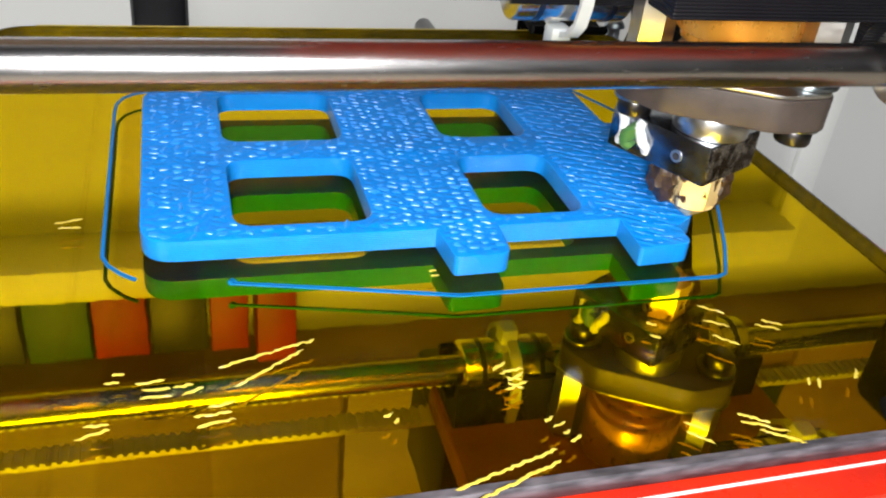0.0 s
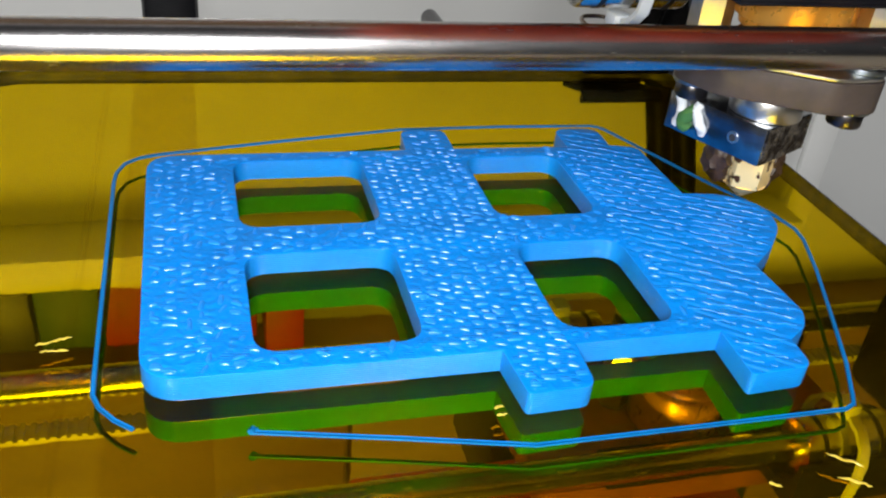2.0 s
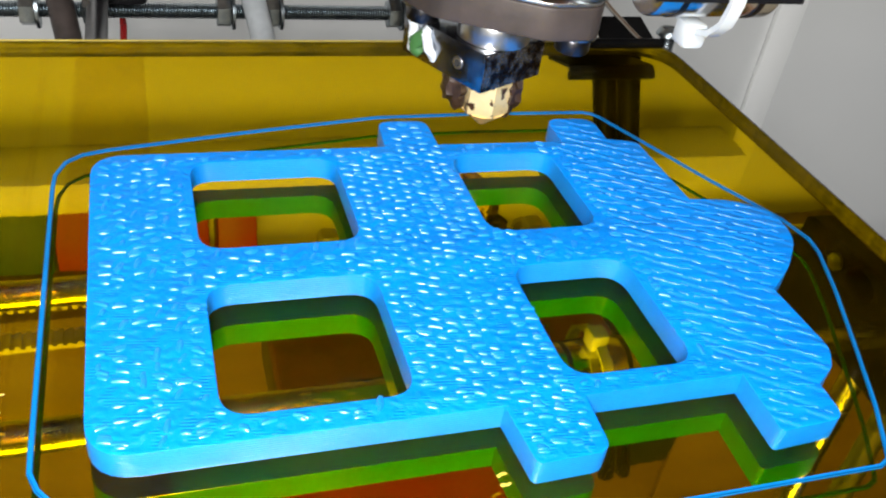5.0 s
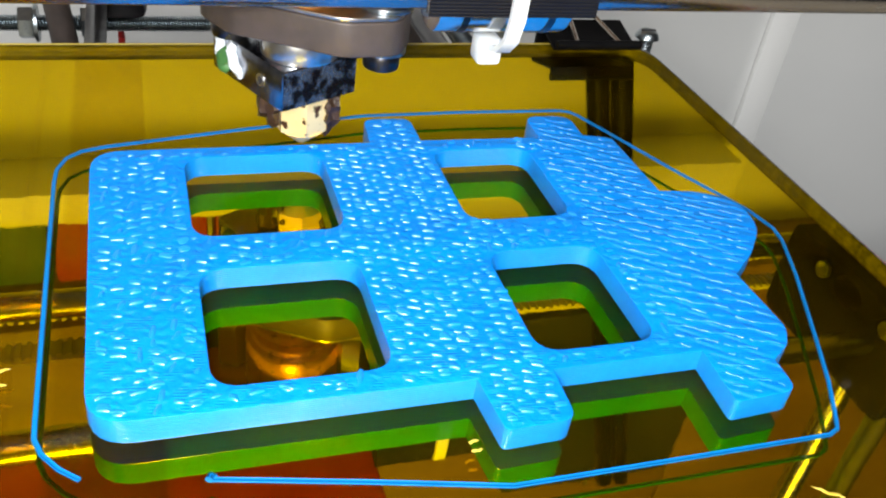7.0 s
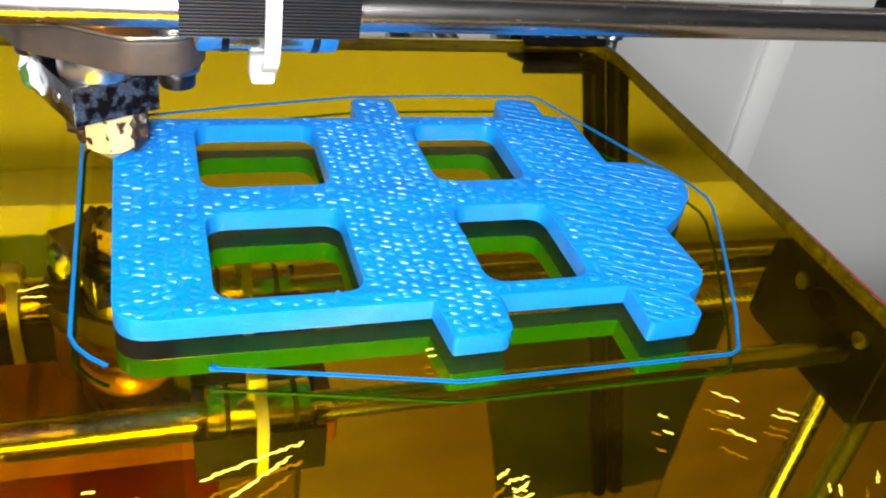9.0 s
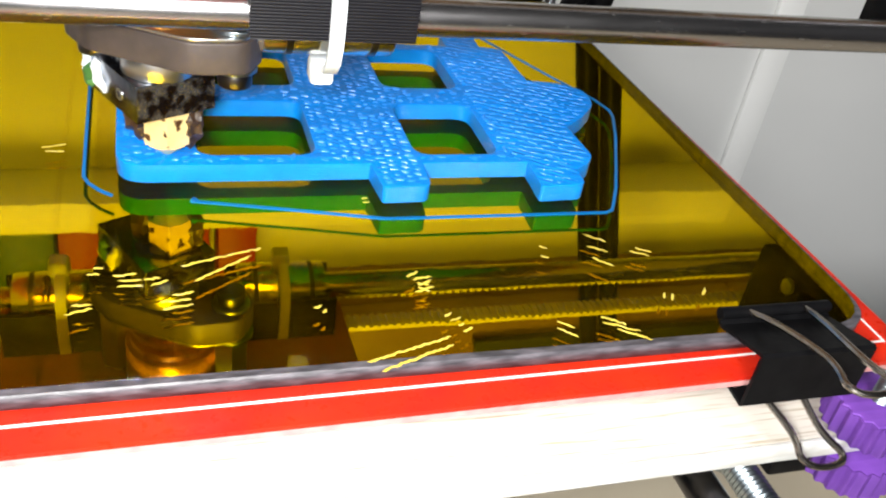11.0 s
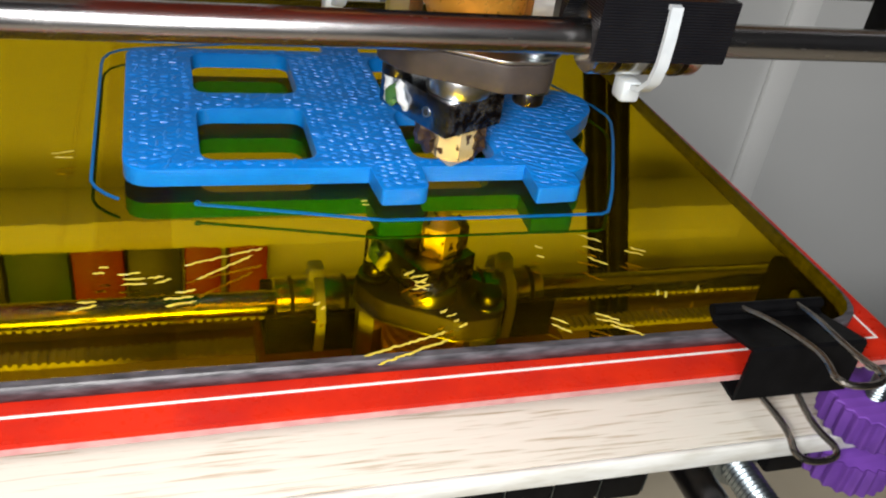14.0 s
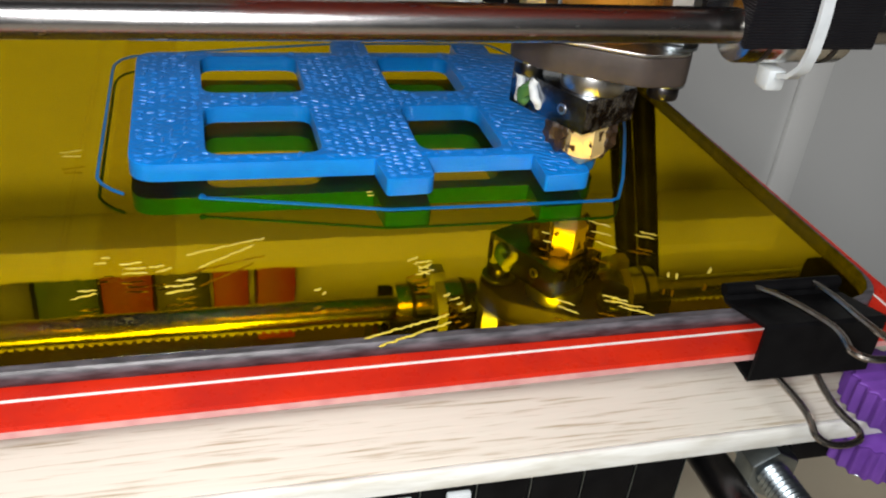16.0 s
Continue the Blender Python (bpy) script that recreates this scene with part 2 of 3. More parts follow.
ORANGE_RED = material("orange_printed_plastic", (0.75, 0.07, 0.01), 0.4, 0, (0.6, 0.05, 0.008), 80)
DARK_GREEN = material("dark_green_board", (0.016, 0.024, 0.012), 0.5, 0, (0.011, 0.017, 0.009), 30)
BROWN_PLATE = plastic("orange_brown_printed_plastic", (0.30, 0.10, 0.02), (0.22, 0.07, 0.014), 0.0006, 0.4, 0.5, True)
RED_WIRE = material("red_wire_sleeve", (0.4, 0.01, 0.01), 0.4, 0, (0.3, 0.01, 0.01), 80)


# ---- shapes ----
def box(x0, x1, y0, y1, z0, z1, bevel=0.0, bm=None):
    bm = bm or bmesh.new()
    m = Matrix.LocRotScale(((x0 + x1) / 2, (y0 + y1) / 2, (z0 + z1) / 2), None, (x1 - x0, y1 - y0, z1 - z0))
    made = bmesh.ops.create_cube(bm, size=1, matrix=m)["verts"]
    if bevel:
        edges = list({e for v in made for e in v.link_edges})
        bmesh.ops.bevel(bm, geom=edges, offset=bevel, segments=2, profile=0.5, affect="EDGES")
    return bm


def rod(a, b, r, sides=24, bevel=0.0, r2=None, bm=None):
    bm = bm or bmesh.new()
    a, b = Vector(a), Vector(b)
    m = Matrix.Translation((a + b) / 2) @ (b - a).to_track_quat("Z", "Y").to_matrix().to_4x4()
    made = bmesh.ops.create_cone(bm, cap_ends=True, segments=sides, radius1=r, radius2=r if r2 is None else r2, depth=(b - a).length, matrix=m)["verts"]
    if bevel:
        rim = [e for e in {e for v in made for e in v.link_edges} if any(len(f.verts) > 4 for f in e.link_faces)]
        bmesh.ops.bevel(bm, geom=rim, offset=bevel, segments=2, profile=0.5, affect="EDGES")
    return bm


def rounded(corners, steps=6):
    """A closed outline from corners (x, y, radius)."""
    out, k = [], len(corners)
    for i in range(k):
        p, a, b = Vector(corners[i][:2]), Vector(corners[i - 1][:2]), Vector(corners[(i + 1) % k][:2])
        r = corners[i][2]
        if r <= 0:
            out.append(p)
            continue
        u, v = (a - p).normalized(), (b - p).normalized()
        for s in range(steps + 1):
            q = s / steps
            p0, p2 = p + u * r, p + v * r
            out.append(p0 * (1 - q) ** 2 + p * (2 * q * (1 - q) * 0.9 + 0.0) + p * (0.2 * q * (1 - q)) + p2 * q ** 2)
    return out


def slab(outlines, z0, z1, bevel=0.0):
    """A plate between two heights from closed outlines; those after the first are holes."""
    data = bpy.data.curves.new("outline", "CURVE")
    data.dimensions, data.fill_mode, data.extrude = "2D", "BOTH", (z1 - z0) / 2 - bevel
    data.bevel_depth, data.bevel_resolution, data.offset = bevel, 2, -bevel
    for line in outlines:
        s = data.splines.new("POLY")
        s.points.add(len(line) - 1)
        for pt, p in zip(s.points, line):
            pt.co = (p[0], p[1], 0, 1)
        s.use_cyclic_u = True
    ob = bpy.data.objects.new("outline", data)
    bm = bmesh.new()
    bm.from_mesh(ob.to_mesh())
    ob.to_mesh_clear()
    bpy.data.objects.remove(ob)
    bpy.data.curves.remove(data)
    bmesh.ops.remove_doubles(bm, verts=bm.verts, dist=1e-6)
    bmesh.ops.translate(bm, verts=bm.verts, vec=(0, 0, (z0 + z1) / 2))
    return bm


def tube(points, r, sides=8, closed=False, flat=1.0, bm=None):
    """A wire along points; flat squeezes it upright."""
    bm = bm or bmesh.new()
    pts, rings = [Vector(p) for p in points], []
    k = len(pts)
    for i, p in enumerate(pts):
        a = pts[i - 1] if i or closed else p
        b = pts[(i + 1) % k] if i < k - 1 or closed else p
        way = (b - a).normalized()
        side = way.cross((0, 0, 1))
        side = side.normalized() if side.length > 1e-4 else Vector((1, 0, 0))
        up = side.cross(way)
        rings.append([bm.verts.new(p + side * r * math.cos(q) + up * r * flat * math.sin(q)) for q in (2 * math.pi * s / sides for s in range(sides))])
    for i in range(k if closed else k - 1):
        a, b = rings[i], rings[(i + 1) % k]
        for s in range(sides):
            bm.faces.new((a[s], a[(s + 1) % sides], b[(s + 1) % sides], b[s]))
    if not closed:
        bm.faces.new(rings[0][::-1]), bm.faces.new(rings[-1])
    return bm


def softened(points, rounds=2):
    """Corner cutting of an open line."""
    pts = [Vector(p) for p in points]
    for _ in range(rounds):
        out = [pts[0]]
        for a, b in zip(pts, pts[1:]):
            out += [a * 0.75 + b * 0.25, a * 0.25 + b * 0.75]
        pts = out + [pts[-1]]
    return pts


def screw_thread(a, b, r, pitch, sides=16):
    """A threaded rod as a lathe of ridges."""
    a, b = Vector(a), Vector(b)
    m = Matrix.Translation(a) @ (b - a).to_track_quat("Z", "Y").to_matrix().to_4x4()
    n, bm, rings = int((b - a).length / pitch * 2), bmesh.new(), []
    for i in range(n + 1):
        rr = r if i % 2 else r * 0.86
        rings.append([bm.verts.new(m @ Vector((rr * math.cos(q), rr * math.sin(q), i * pitch / 2 + pitch / 2 * (q / 6.283 - 0.5)))) for q in (6.28318 * s / sides for s in range(sides))])
    for c, d in zip(rings, rings[1:]):
        for s in range(sides):
            bm.faces.new((c[s], c[(s + 1) % sides], d[(s + 1) % sides], d[s]))
    bm.faces.new(rings[0]), bm.faces.new(rings[-1])
    bmesh.ops.recalc_face_normals(bm, faces=bm.faces)
    return bm


def mesh_of(name, bm, mat, smooth=True):
    me = bpy.data.meshes.new(name)
    bm.to_mesh(me)
    bm.free()
    me.materials.append(mat)
    if smooth:
        me.polygons.foreach_set("use_smooth", [True] * len(me.polygons))
        me.set_sharp_from_angle(angle=radians(35))
    return me


def part(name, bm, mat, parent=None, label="", smooth=True):
    ob = new(name, mesh_of(name, bm, mat, smooth))
    ob.parent = parent
    return tagged(ob, label)


def thing(name, label, category, group="", kind=""):
    return tagged(new(name), label, category, group, kind)


def solid(name, bm, mat, label, category, group="", kind="", smooth=True):
    return tagged(part(name, bm, mat, None, "", smooth), label, category, group, kind)


BED = []       # all that travels with the bed

# ---- room ----
solid("wall_back", box(-1.6, 1.6, 0.42, 0.5, -0.6, 2.3), WALL, "pale grey painted wall behind the printer", "wall", kind="structure")
# Unseen sides of the room, darkened in colour for the lack of light there.
solid("wall_left", box(-1.68, -1.6, -1.8, 0.5, -0.6, 2.3), DIM, "side wall, coloured dark to stand for an unlit room", "wall", kind="structure")
solid("wall_right", box(1.6, 1.68, -1.8, 0.5, -0.6, 2.3), DIM, "side wall, coloured dark to stand for an unlit room", "wall", kind="structure")
solid("wall_front", box(-1.6, 1.6, -1.88, -1.8, -0.6, 2.3), DIM, "front wall, coloured dark to stand for an unlit room", "wall", kind="structure")
solid("ceiling", box(-1.68, 1.68, -1.88, 0.5, 2.3, 2.38), DIM, "ceiling, coloured dark to stand for an unlit room", "ceiling", kind="structure")
solid("floor", box(-1.68, 1.68, -1.88, 0.5, -0.68, -0.6), DIM, "floor, coloured dark to stand for an unlit room", "floor", kind="structure")
solid("trim", box(0.4417, 0.4673, 0.414, 0.4195, -0.6, 0.30, 0.001), STRIP, "white upright trim strip on the grey wall", "trim", kind="structure")
shelf = thing("wall_shelf", "slim white wall shelf with a bright front edge", "shelf")
part("board", box(-0.6, 0.425, 0.37, 0.4195, 0.236, 0.260, 0.001), STRIP, shelf)
part("end_board", box(0.30, 0.425, 0.372, 0.4195, 0.2605, 0.27, 0.001), STRIP, shelf)
for x0_, x1_, h_, mat_, lab_ in (
        (-0.33, -0.26, 0.05, DARK, "black plastic case standing on the shelf"), (-0.256, -0.205, 0.05, RED_BOX, "red card box standing on the wall shelf"),
        (-0.202, -0.160, 0.05, DARK, "black plastic case standing on the shelf"), (-0.158, -0.117, 0.05, GREEN_BOX, "dark green card box standing on the shelf"),
        (-0.115, -0.080, 0.05, RED_BOX, "red card box standing on the wall shelf"), (-0.078, -0.040, 0.05, DARK, "black plastic case standing on the shelf"),
        (-0.038, -0.012, 0.052, RED_BOX, "red card box standing on the wall shelf"), (-0.006, 0.022, 0.066, RED_BOX, "tall red card box standing on the shelf")):
    solid("storage_box", box(x0_, x1_, 0.372, 0.415, 0.2602, 0.2602 + h_, 0.0015), mat_, lab_, "box", "boxes on the shelf")
cabinet = thing("wall_cabinet", "brown wooden wall cabinet above the shelf", "cabinet")
part("body", box(-0.75, 0.95, 0.375, 0.4195, 0.335, 1.1, 0.002), CABINET, cabinet)
for x_ in (-0.745, -0.343, 0.059, 0.461):
    part("door", box(x_, x_ + 0.398, 0.358, 0.3745, 0.34, 1.09, 0.002), CABINET, cabinet, "plain brown cabinet door")
hanging = thing("hanging_board", "dark green board hung on the cabinet front", "board")
part("panel", slab([[(0.205, 0.37), (0.45, 0.37), (0.45, 0.60), (0.262, 0.60)]], -0.004, 0.004, 0.001), DARK_GREEN, hanging)
part("hook", rod((0.36, 0.60, -0.002), (0.36, 0.612, -0.002), 0.002, 12), ZINC, hanging, "small zinc hook")
hanging.matrix_world = pose(0, 0.352, 0, 90, 0, 0)
solid("work_table", box(-0.8, 0.8, -0.7, 0.11, -0.215, -0.19, 0.003), TABLE, "beige table top under the printer", "table")

# ---- printer frame behind and below ----
back_rod = thing("threaded_frame_rod", "zinc plated threaded rod with nuts across the frame", "threaded rod")
part("rod", screw_thread((-0.22, 0.24, -0.0682), (0.15, 0.24, -0.0682), 0.0036, 0.0012), ZINC, back_rod)
for x_ in (-0.0935, -0.068, -0.0105, 0.0115, 0.0705, 0.0848, 0.128):
    part("nut", rod((x_ - 0.0032, 0.24, -0.0682), (x_ + 0.0032, 0.24, -0.0682), 0.0072, 6, 0.0006), ZINC, back_rod)
    part("washer", rod((x_ + 0.0034, 0.24, -0.0682), (x_ + 0.0048, 0.24, -0.0682), 0.0082, 24), ZINC, back_rod)
for x_, mat_, lab_ in ((-0.081, PLATE, "dark grey metal frame bar behind the bed"), (0.001, NYLON, "pale plastic frame clamp behind the bed"), (0.078, PLATE, "dark grey metal frame bar behind the bed")):
    solid("frame_bar", rod((x_ - 0.002, 0.248, -0.045), (x_ + 0.03, 0.105, -0.19), 0.0055, 16, 0.0005), mat_, lab_, "bar", "bars behind the bed")
solid("red_cable", tube([(-0.056, 0.252, -0.05), (-0.055, 0.252, -0.08), (-0.058, 0.22, -0.12), (-0.06, 0.108, -0.19)], 0.0016), RED_WIRE, "thin red cable hanging behind the threaded rod", "cable")
solid("guide_rod", rod((0.066, -0.26, -0.0400), (0.066, 0.26, -0.0400), 0.0042, 24, 0.0004), DARK_STEEL, "dark smooth steel guide rod under the bed", "guide rod", "rods under the bed")
solid("guide_rod", rod((-0.0625, -0.26, -0.047), (-0.0625, 0.26, -0.047), 0.004, 24, 0.0004), DARK_STEEL, "dark smooth steel guide rod under the bed", "guide rod", "rods under the bed")
side_rod = thing("threaded_rod", "zinc plated threaded rod under the bed with a nut", "threaded rod")
part("rod", screw_thread((0.0795, -0.26, -0.0415), (0.0795, 0.2, -0.0415), 0.004, 0.00125), ZINC, side_rod)
part("nut", rod((0.0795, -0.066, -0.0415), (0.0795, -0.0595, -0.0415), 0.0068, 6, 0.0006), ZINC, side_rod)
for x_ in (0.131, 0.1435):
    solid("slanted_post", rod((x_, 0.17, -0.02), (x_ + 0.1, 0.17, 0.36), 0.0055, 20, 0.0005), BLACK, "black slanted steel frame post behind the bed", "post", "posts behind the bed")
solid("frame_bracket", box(-0.066, -0.043, 0.232, 0.25, -0.0640, -0.014, 0.004), BLACK_PRINT, "black printed frame bracket behind the bed", "bracket")
chain = thing("cable_chain", "black plastic cable chain hanging below the bed plate", "cable chain")
for k_ in range(11):
    part("link", box(-0.072 + k_ * 0.0118, -0.0608 + k_ * 0.0118, -0.064, -0.05, -0.0500, -0.0320, 0.0008), BLACK, chain)
    part("hinge_gap", box(-0.06045 + k_ * 0.0118, -0.0603 + k_ * 0.0118, -0.0636, -0.052, -0.049, -0.033), ZINC, chain, "pale line between links")
for x_ in (-0.006, 0.006):
    solid("cable_tie_strap", box(x_ - 0.0025, x_ + 0.0025, -0.0662, -0.0648, -0.056, -0.0345, 0.0004), NYLON, "white nylon strap on the black chain", "cable tie", "straps on the chain")

# ---- sliding gantry rods ----
RY, RZ = (-0.025, 0.0215), 0.0476
for y_, lab_ in ((RY[0], "front polished steel guide rod with a worn stretch"), (RY[1], "rear polished steel guide rod")):
    bar = solid("gantry_rod", rod((-0.22, y_, RZ), (0.26, y_, RZ), 0.0037, 48, 0.0003), STEEL, lab_, "guide rod", "gantry rods")
    if y_ < 0:
        for k_ in range(9):
            a_, x_ = radians(150 + 13 * math.sin(k_ * 2.3)), -0.0905 + 0.0011 * k_ + 0.0006 * math.sin(k_ * 5)
            bm_ = bmesh.new()
            bmesh.ops.create_icosphere(bm_, subdivisions=1, radius=1, matrix=pose(x_, y_ + 0.0037 * math.cos(a_), RZ + 0.0037 * math.sin(a_), 0, 0, 25 * math.sin(k_ * 3)) @ Matrix.Diagonal((0.0008, 0.00012, 0.0003, 1)))
            part("scuff", bm_, NYLON if k_ % 2 else DARK, bar)


end = thing("gantry_end_bracket", "black printed bracket that holds the gantry rods", "bracket")
block_ = slab([rounded([(-0.040, 0.034, 0.004), (0.016, 0.034, 0.004), (0.016, 0.066, 0.004), (-0.040, 0.066, 0.004)]),
               [(-0.012 + 0.006 * math.cos(q_ * 0.5236), 0.0405 + 0.004 * math.sin(q_ * 0.5236)) for q_ in range(12)]], 0.142, 0.192, 0.001)
block_.transform(Matrix(((0, 0, 1, 0), (1, 0, 0, 0), (0, 1, 0, 0), (0, 0, 0, 1))))
part("body", block_, BLACK, end)
for y_ in (-0.030, -0.002):
    part("bolt", rod((0.1405, y_, 0.0395), (0.1425, y_, 0.0395), 0.0026, 16, 0.0004), ZINC, end, "zinc bolt head")
solid("lift_rod", rod((0.165, -0.008, 0.0665), (0.165, -0.008, 0.36), 0.004, 20, 0.0004), STEEL, "smooth steel upright rod beside the bed", "guide rod", "upright rods")
solid("lift_screw", screw_thread((0.184, -0.012, 0.0665), (0.184, -0.012, 0.36), 0.004, 0.00125), ZINC, "zinc plated upright lead screw beside the bed", "threaded rod", "upright rods")


def belt(z, teeth):
    """One strand of the loop, its teeth facing the other strand."""
    bm = box(-0.22, 0.26, 0.0235, 0.0295, z - 0.0006, z + 0.0006)
    for k in range(190):
        x = -0.22 + k * 0.0025
        box(x, x + 0.0013, 0.0235, 0.0295, min(z + 0.0006 * teeth, z + 0.0014 * teeth), max(z + 0.0006 * teeth, z + 0.0014 * teeth), bm=bm)
    return solid("timing_belt", bm, BELT, "toothed timing belt behind the gantry rods, coloured pale as if lit from below", "belt", "belt strands", smooth=False)


belt(0.0535, 1), belt(0.0675, -1)

# ---- bed ----
GX0, GX1, GY0, GY1 = -0.1, 0.1003, -3.545 * U, 7.735 * U
PX0, PX1, PY0, PY1 = -0.107, 0.1065, -0.0704, 0.1420
DEPTH = 0.0021


def build_bed():
    corner = lambda x0, x1, y0, y1, r: [(x0, y0, r), (x1, y0, r), (x1, y1, r), (x0, y1, r)]
    glass = thing("mirror_tile", "mirror glass tile covered with amber polyimide tape", "mirror tile")
    outline = rounded(corner(GX0, GX1, GY0, GY1, 0.012))
    part("tape_film", slab([rounded(corner(GX0 + 0.0007, GX1 - 0.0007, GY0 + 0.0015, GY1 - 0.0007, 0.012))], -0.0006, 0.0), FILM, glass, "glossy amber polyimide tape film", False)
    part("mirror_face", slab([rounded(corner(GX0 + 0.0007, GX1 - 0.0007, GY0 + 0.0015, GY1 - 0.0007, 0.012))], -0.0028, -DEPTH), MIRROR, glass, "silvered mirror layer", False)
    inner = rounded(corner(GX0 + 0.0007, GX1 - 0.0007, GY0 + 0.0015, GY1 - 0.0007, 0.012))
    for x0, x1 in ((-0.0615, -0.046), (-0.0683, -0.0677)):
        part("tape_overlap", box(x0, x1, GY0 + 0.004, GY1 - 0.001, 0.00002, 0.00005), FILM_SEAM, glass, "second tape layer along a seam", False)
    # wrinkles in the tape: clusters of ragged parallel ridges (x, y, length, count, turn)
    rng = random.Random(11)
    clusters = [(0.0474, -0.0263, 0.0034, 1, -38), (0.0470, -0.0312, 0.0042, 2, -38), (0.0456, -0.0358, 0.0036, 2, -34), (0.0565, -0.0325, 0.0032, 3, -36), (0.0336, -0.0293, 0.0016, 2, -30),
                (0.0330, -0.0331, 0.0018, 2, -40), (0.0393, -0.0557, 0.0052, 2, -36), (0.0407, -0.0580, 0.0056, 1, -34), (0.0416, -0.0602, 0.0054, 2, -35), (0.0279, -0.0557, 0.0026, 2, -38),
                (0.0280, -0.0585, 0.0030, 2, -38), (0.0549, -0.0488, 0.0018, 3, 60), (0.0640, -0.0482, 0.0020, 2, 50), (0.0024, -0.0392, 0.0028, 4, 20), (0.0030, -0.0412, 0.0020, 2, -30),
                (0.0066, -0.0526, 0.0016, 4, 30), (-0.0024, -0.0080, 0.0016, 2, 0), (-0.0689, 0.0186, 0.0036, 1, 4), (-0.0686, 0.0156, 0.0036, 1, 2), (-0.0595, -0.0311, 0.0020, 2, 0),
                (-0.0540, -0.0344, 0.0030, 3, 5), (-0.0491, -0.0350, 0.0026, 2, 15), (-0.0443, -0.0412, 0.0036, 3, 10), (-0.0189, -0.0462, 0.0014, 2, 40), (-0.0620, -0.0420, 0.0030, 2, 8),
                (-0.0350, -0.0277, 0.0125, 1, 18), (-0.0352, -0.0312, 0.0090, 1, 30), (-0.0048, -0.0594, 0.0110, 1, 20), (-0.0030, -0.0615, 0.0105, 1, 19)]
    for n, (x, y, long, count, turn) in enumerate(clusters):
        count = max(1, count - (n < 13))
        for k in range(count):
            lean, slide = radians(turn + rng.uniform(-13, 13) * min(1, 0.003 / long)), rng.uniform(-0.3, 0.3) * min(long, 0.004)
            c, q = math.cos(lean), math.sin(lean)
            gap, half, steps = (k - (count - 1) / 2) * 0.0018, long * rng.uniform(0.5, 0.85), max(5, int(long / 0.0004))
            pts = []
            for m in range(steps + 1):
                u, v = slide + half * (2 * m / steps - 1) + rng.uniform(-1, 1) * 0.00012, gap + rng.uniform(-1, 1) * 0.00022
                pts.append((x + c * u - q * v, y + q * u + c * v, 0.00008))
            bm = tube(pts, 0.00029, 6, flat=0.35)
            for i, v in enumerate(bm.verts):
                mid = Vector(pts[i // 6])
                v.co = mid + (v.co - mid) * (0.45 + 0.9 * rng.random() if 0 < i // 6 < steps else 0.15)
            part("tape_crease", bm, MARK, glass)
    part("back_edge", box(GX0 + 0.012, GX1 - 0.012, GY1 + 0.0001, GY1 + 0.0007, -0.0032, -0.0001), MARK, glass, "bright yellow folded tape edge", False)
    part("rim", slab([outline, inner], -0.0034, -0.0002), GLASS_EDGE, glass, "dark ground glass edge", False)
    board = thing("heated_bed_board", "red lacquered heater board with a white outline", "heater board")
    plate = rounded(corner(PX0, PX1, PY0, PY1, 0.002))
    part("board", slab([plate], -0.0046, -0.0036), RED, board)
    part("board_edge", slab([plate, rounded(corner(PX0 + 0.002, PX1 - 0.002, PY0 + 0.002, PY1 - 0.002, 0.001))], -0.006, -0.0047), BOARD_EDGE, board, "pale cut edge of the board")
    i0, i1 = 0.0062, 0.0068
    part("outline", slab([[(PX0 + 0.0047, PY0 + i0 - 0.0004), (PX1 - 0.0047, PY0 + i0 - 0.0004), (PX1 - 0.0047, PY1 - i0), (PX0 + 0.0047, PY1 - i0)],
                          [(PX0 + 0.0053, PY0 + i1 - 0.0004), (PX1 - 0.0053, PY0 + i1 - 0.0004), (PX1 - 0.0053, PY1 - i1), (PX0 + 0.0053, PY1 - i1)]], -0.0036, -0.00352), WHITE_INK, board, "thin white printed line", False)
    base = thing("base_plate", "pale wooden base plate below the heater board", "wooden plate")
    part("panel", box(-0.115, 0.13, -0.0695, 0.145, -0.0305, -0.0265, 0.0004), WOOD, base)
    part("front_edge", box(-0.115, 0.13, -0.0712, -0.0697, -0.0312, -0.0262, 0.0005), WOOD_EDGE, base, "whitish cut front edge")
    part("bracket", box(0.085, 0.126, -0.067, -0.02, -0.0415, -0.0314, 0.001), BLACK, base, "black bracket under the plate")
    pivot = Matrix.Translation((0.1035, -0.068, 0))
    board.matrix_world = pivot @ pose(0, 0, 0, 0, 0, 0.65) @ pivot.inverted()
    BED.extend((glass, board, base))


build_bed()

PLATE_OUT = [(-3.17, 0.07, 0.38), (0.01, 0.07, 0), (0.06, -0.54, 0.06), (0.71, -0.52, 0.14), (0.74, 0.08, 0), (2.28, 0.08, 0), (2.24, -0.59, 0.06),
             (2.92, -0.55, 0.14), (2.95, -0.14, 0), (3.21, 0.03, 0.06), (3.36, 0.26, 0.1), (3.33, 1.14, 0), (3.74, 1.48, 0.1), (4.15, 1.95, 0.24), (4.2, 2.48, 0.24),
             (3.78, 2.76, 0.22), (3.28, 2.81, 0), (3.26, 4.13, 0.1), (2.88, 4.22, 0), (2.9, 4.75, 0.2), (2.25, 4.78, 0.2), (2.25, 4.2, 0), (0.655, 4.23, 0),
             (0.655, 4.81, 0.15), (0.05, 4.82, 0.15), (0.0, 4.22, 0), (-3.19, 4.24, 0.38)]
HOLES = [(-2.2, -0.65, 0.33, 1.91), (0.7, 1.94, 0.31, 1.85), (-2.2, -0.64, 2.46, 4.01), (0.71, 1.96, 2.44, 3.96)]


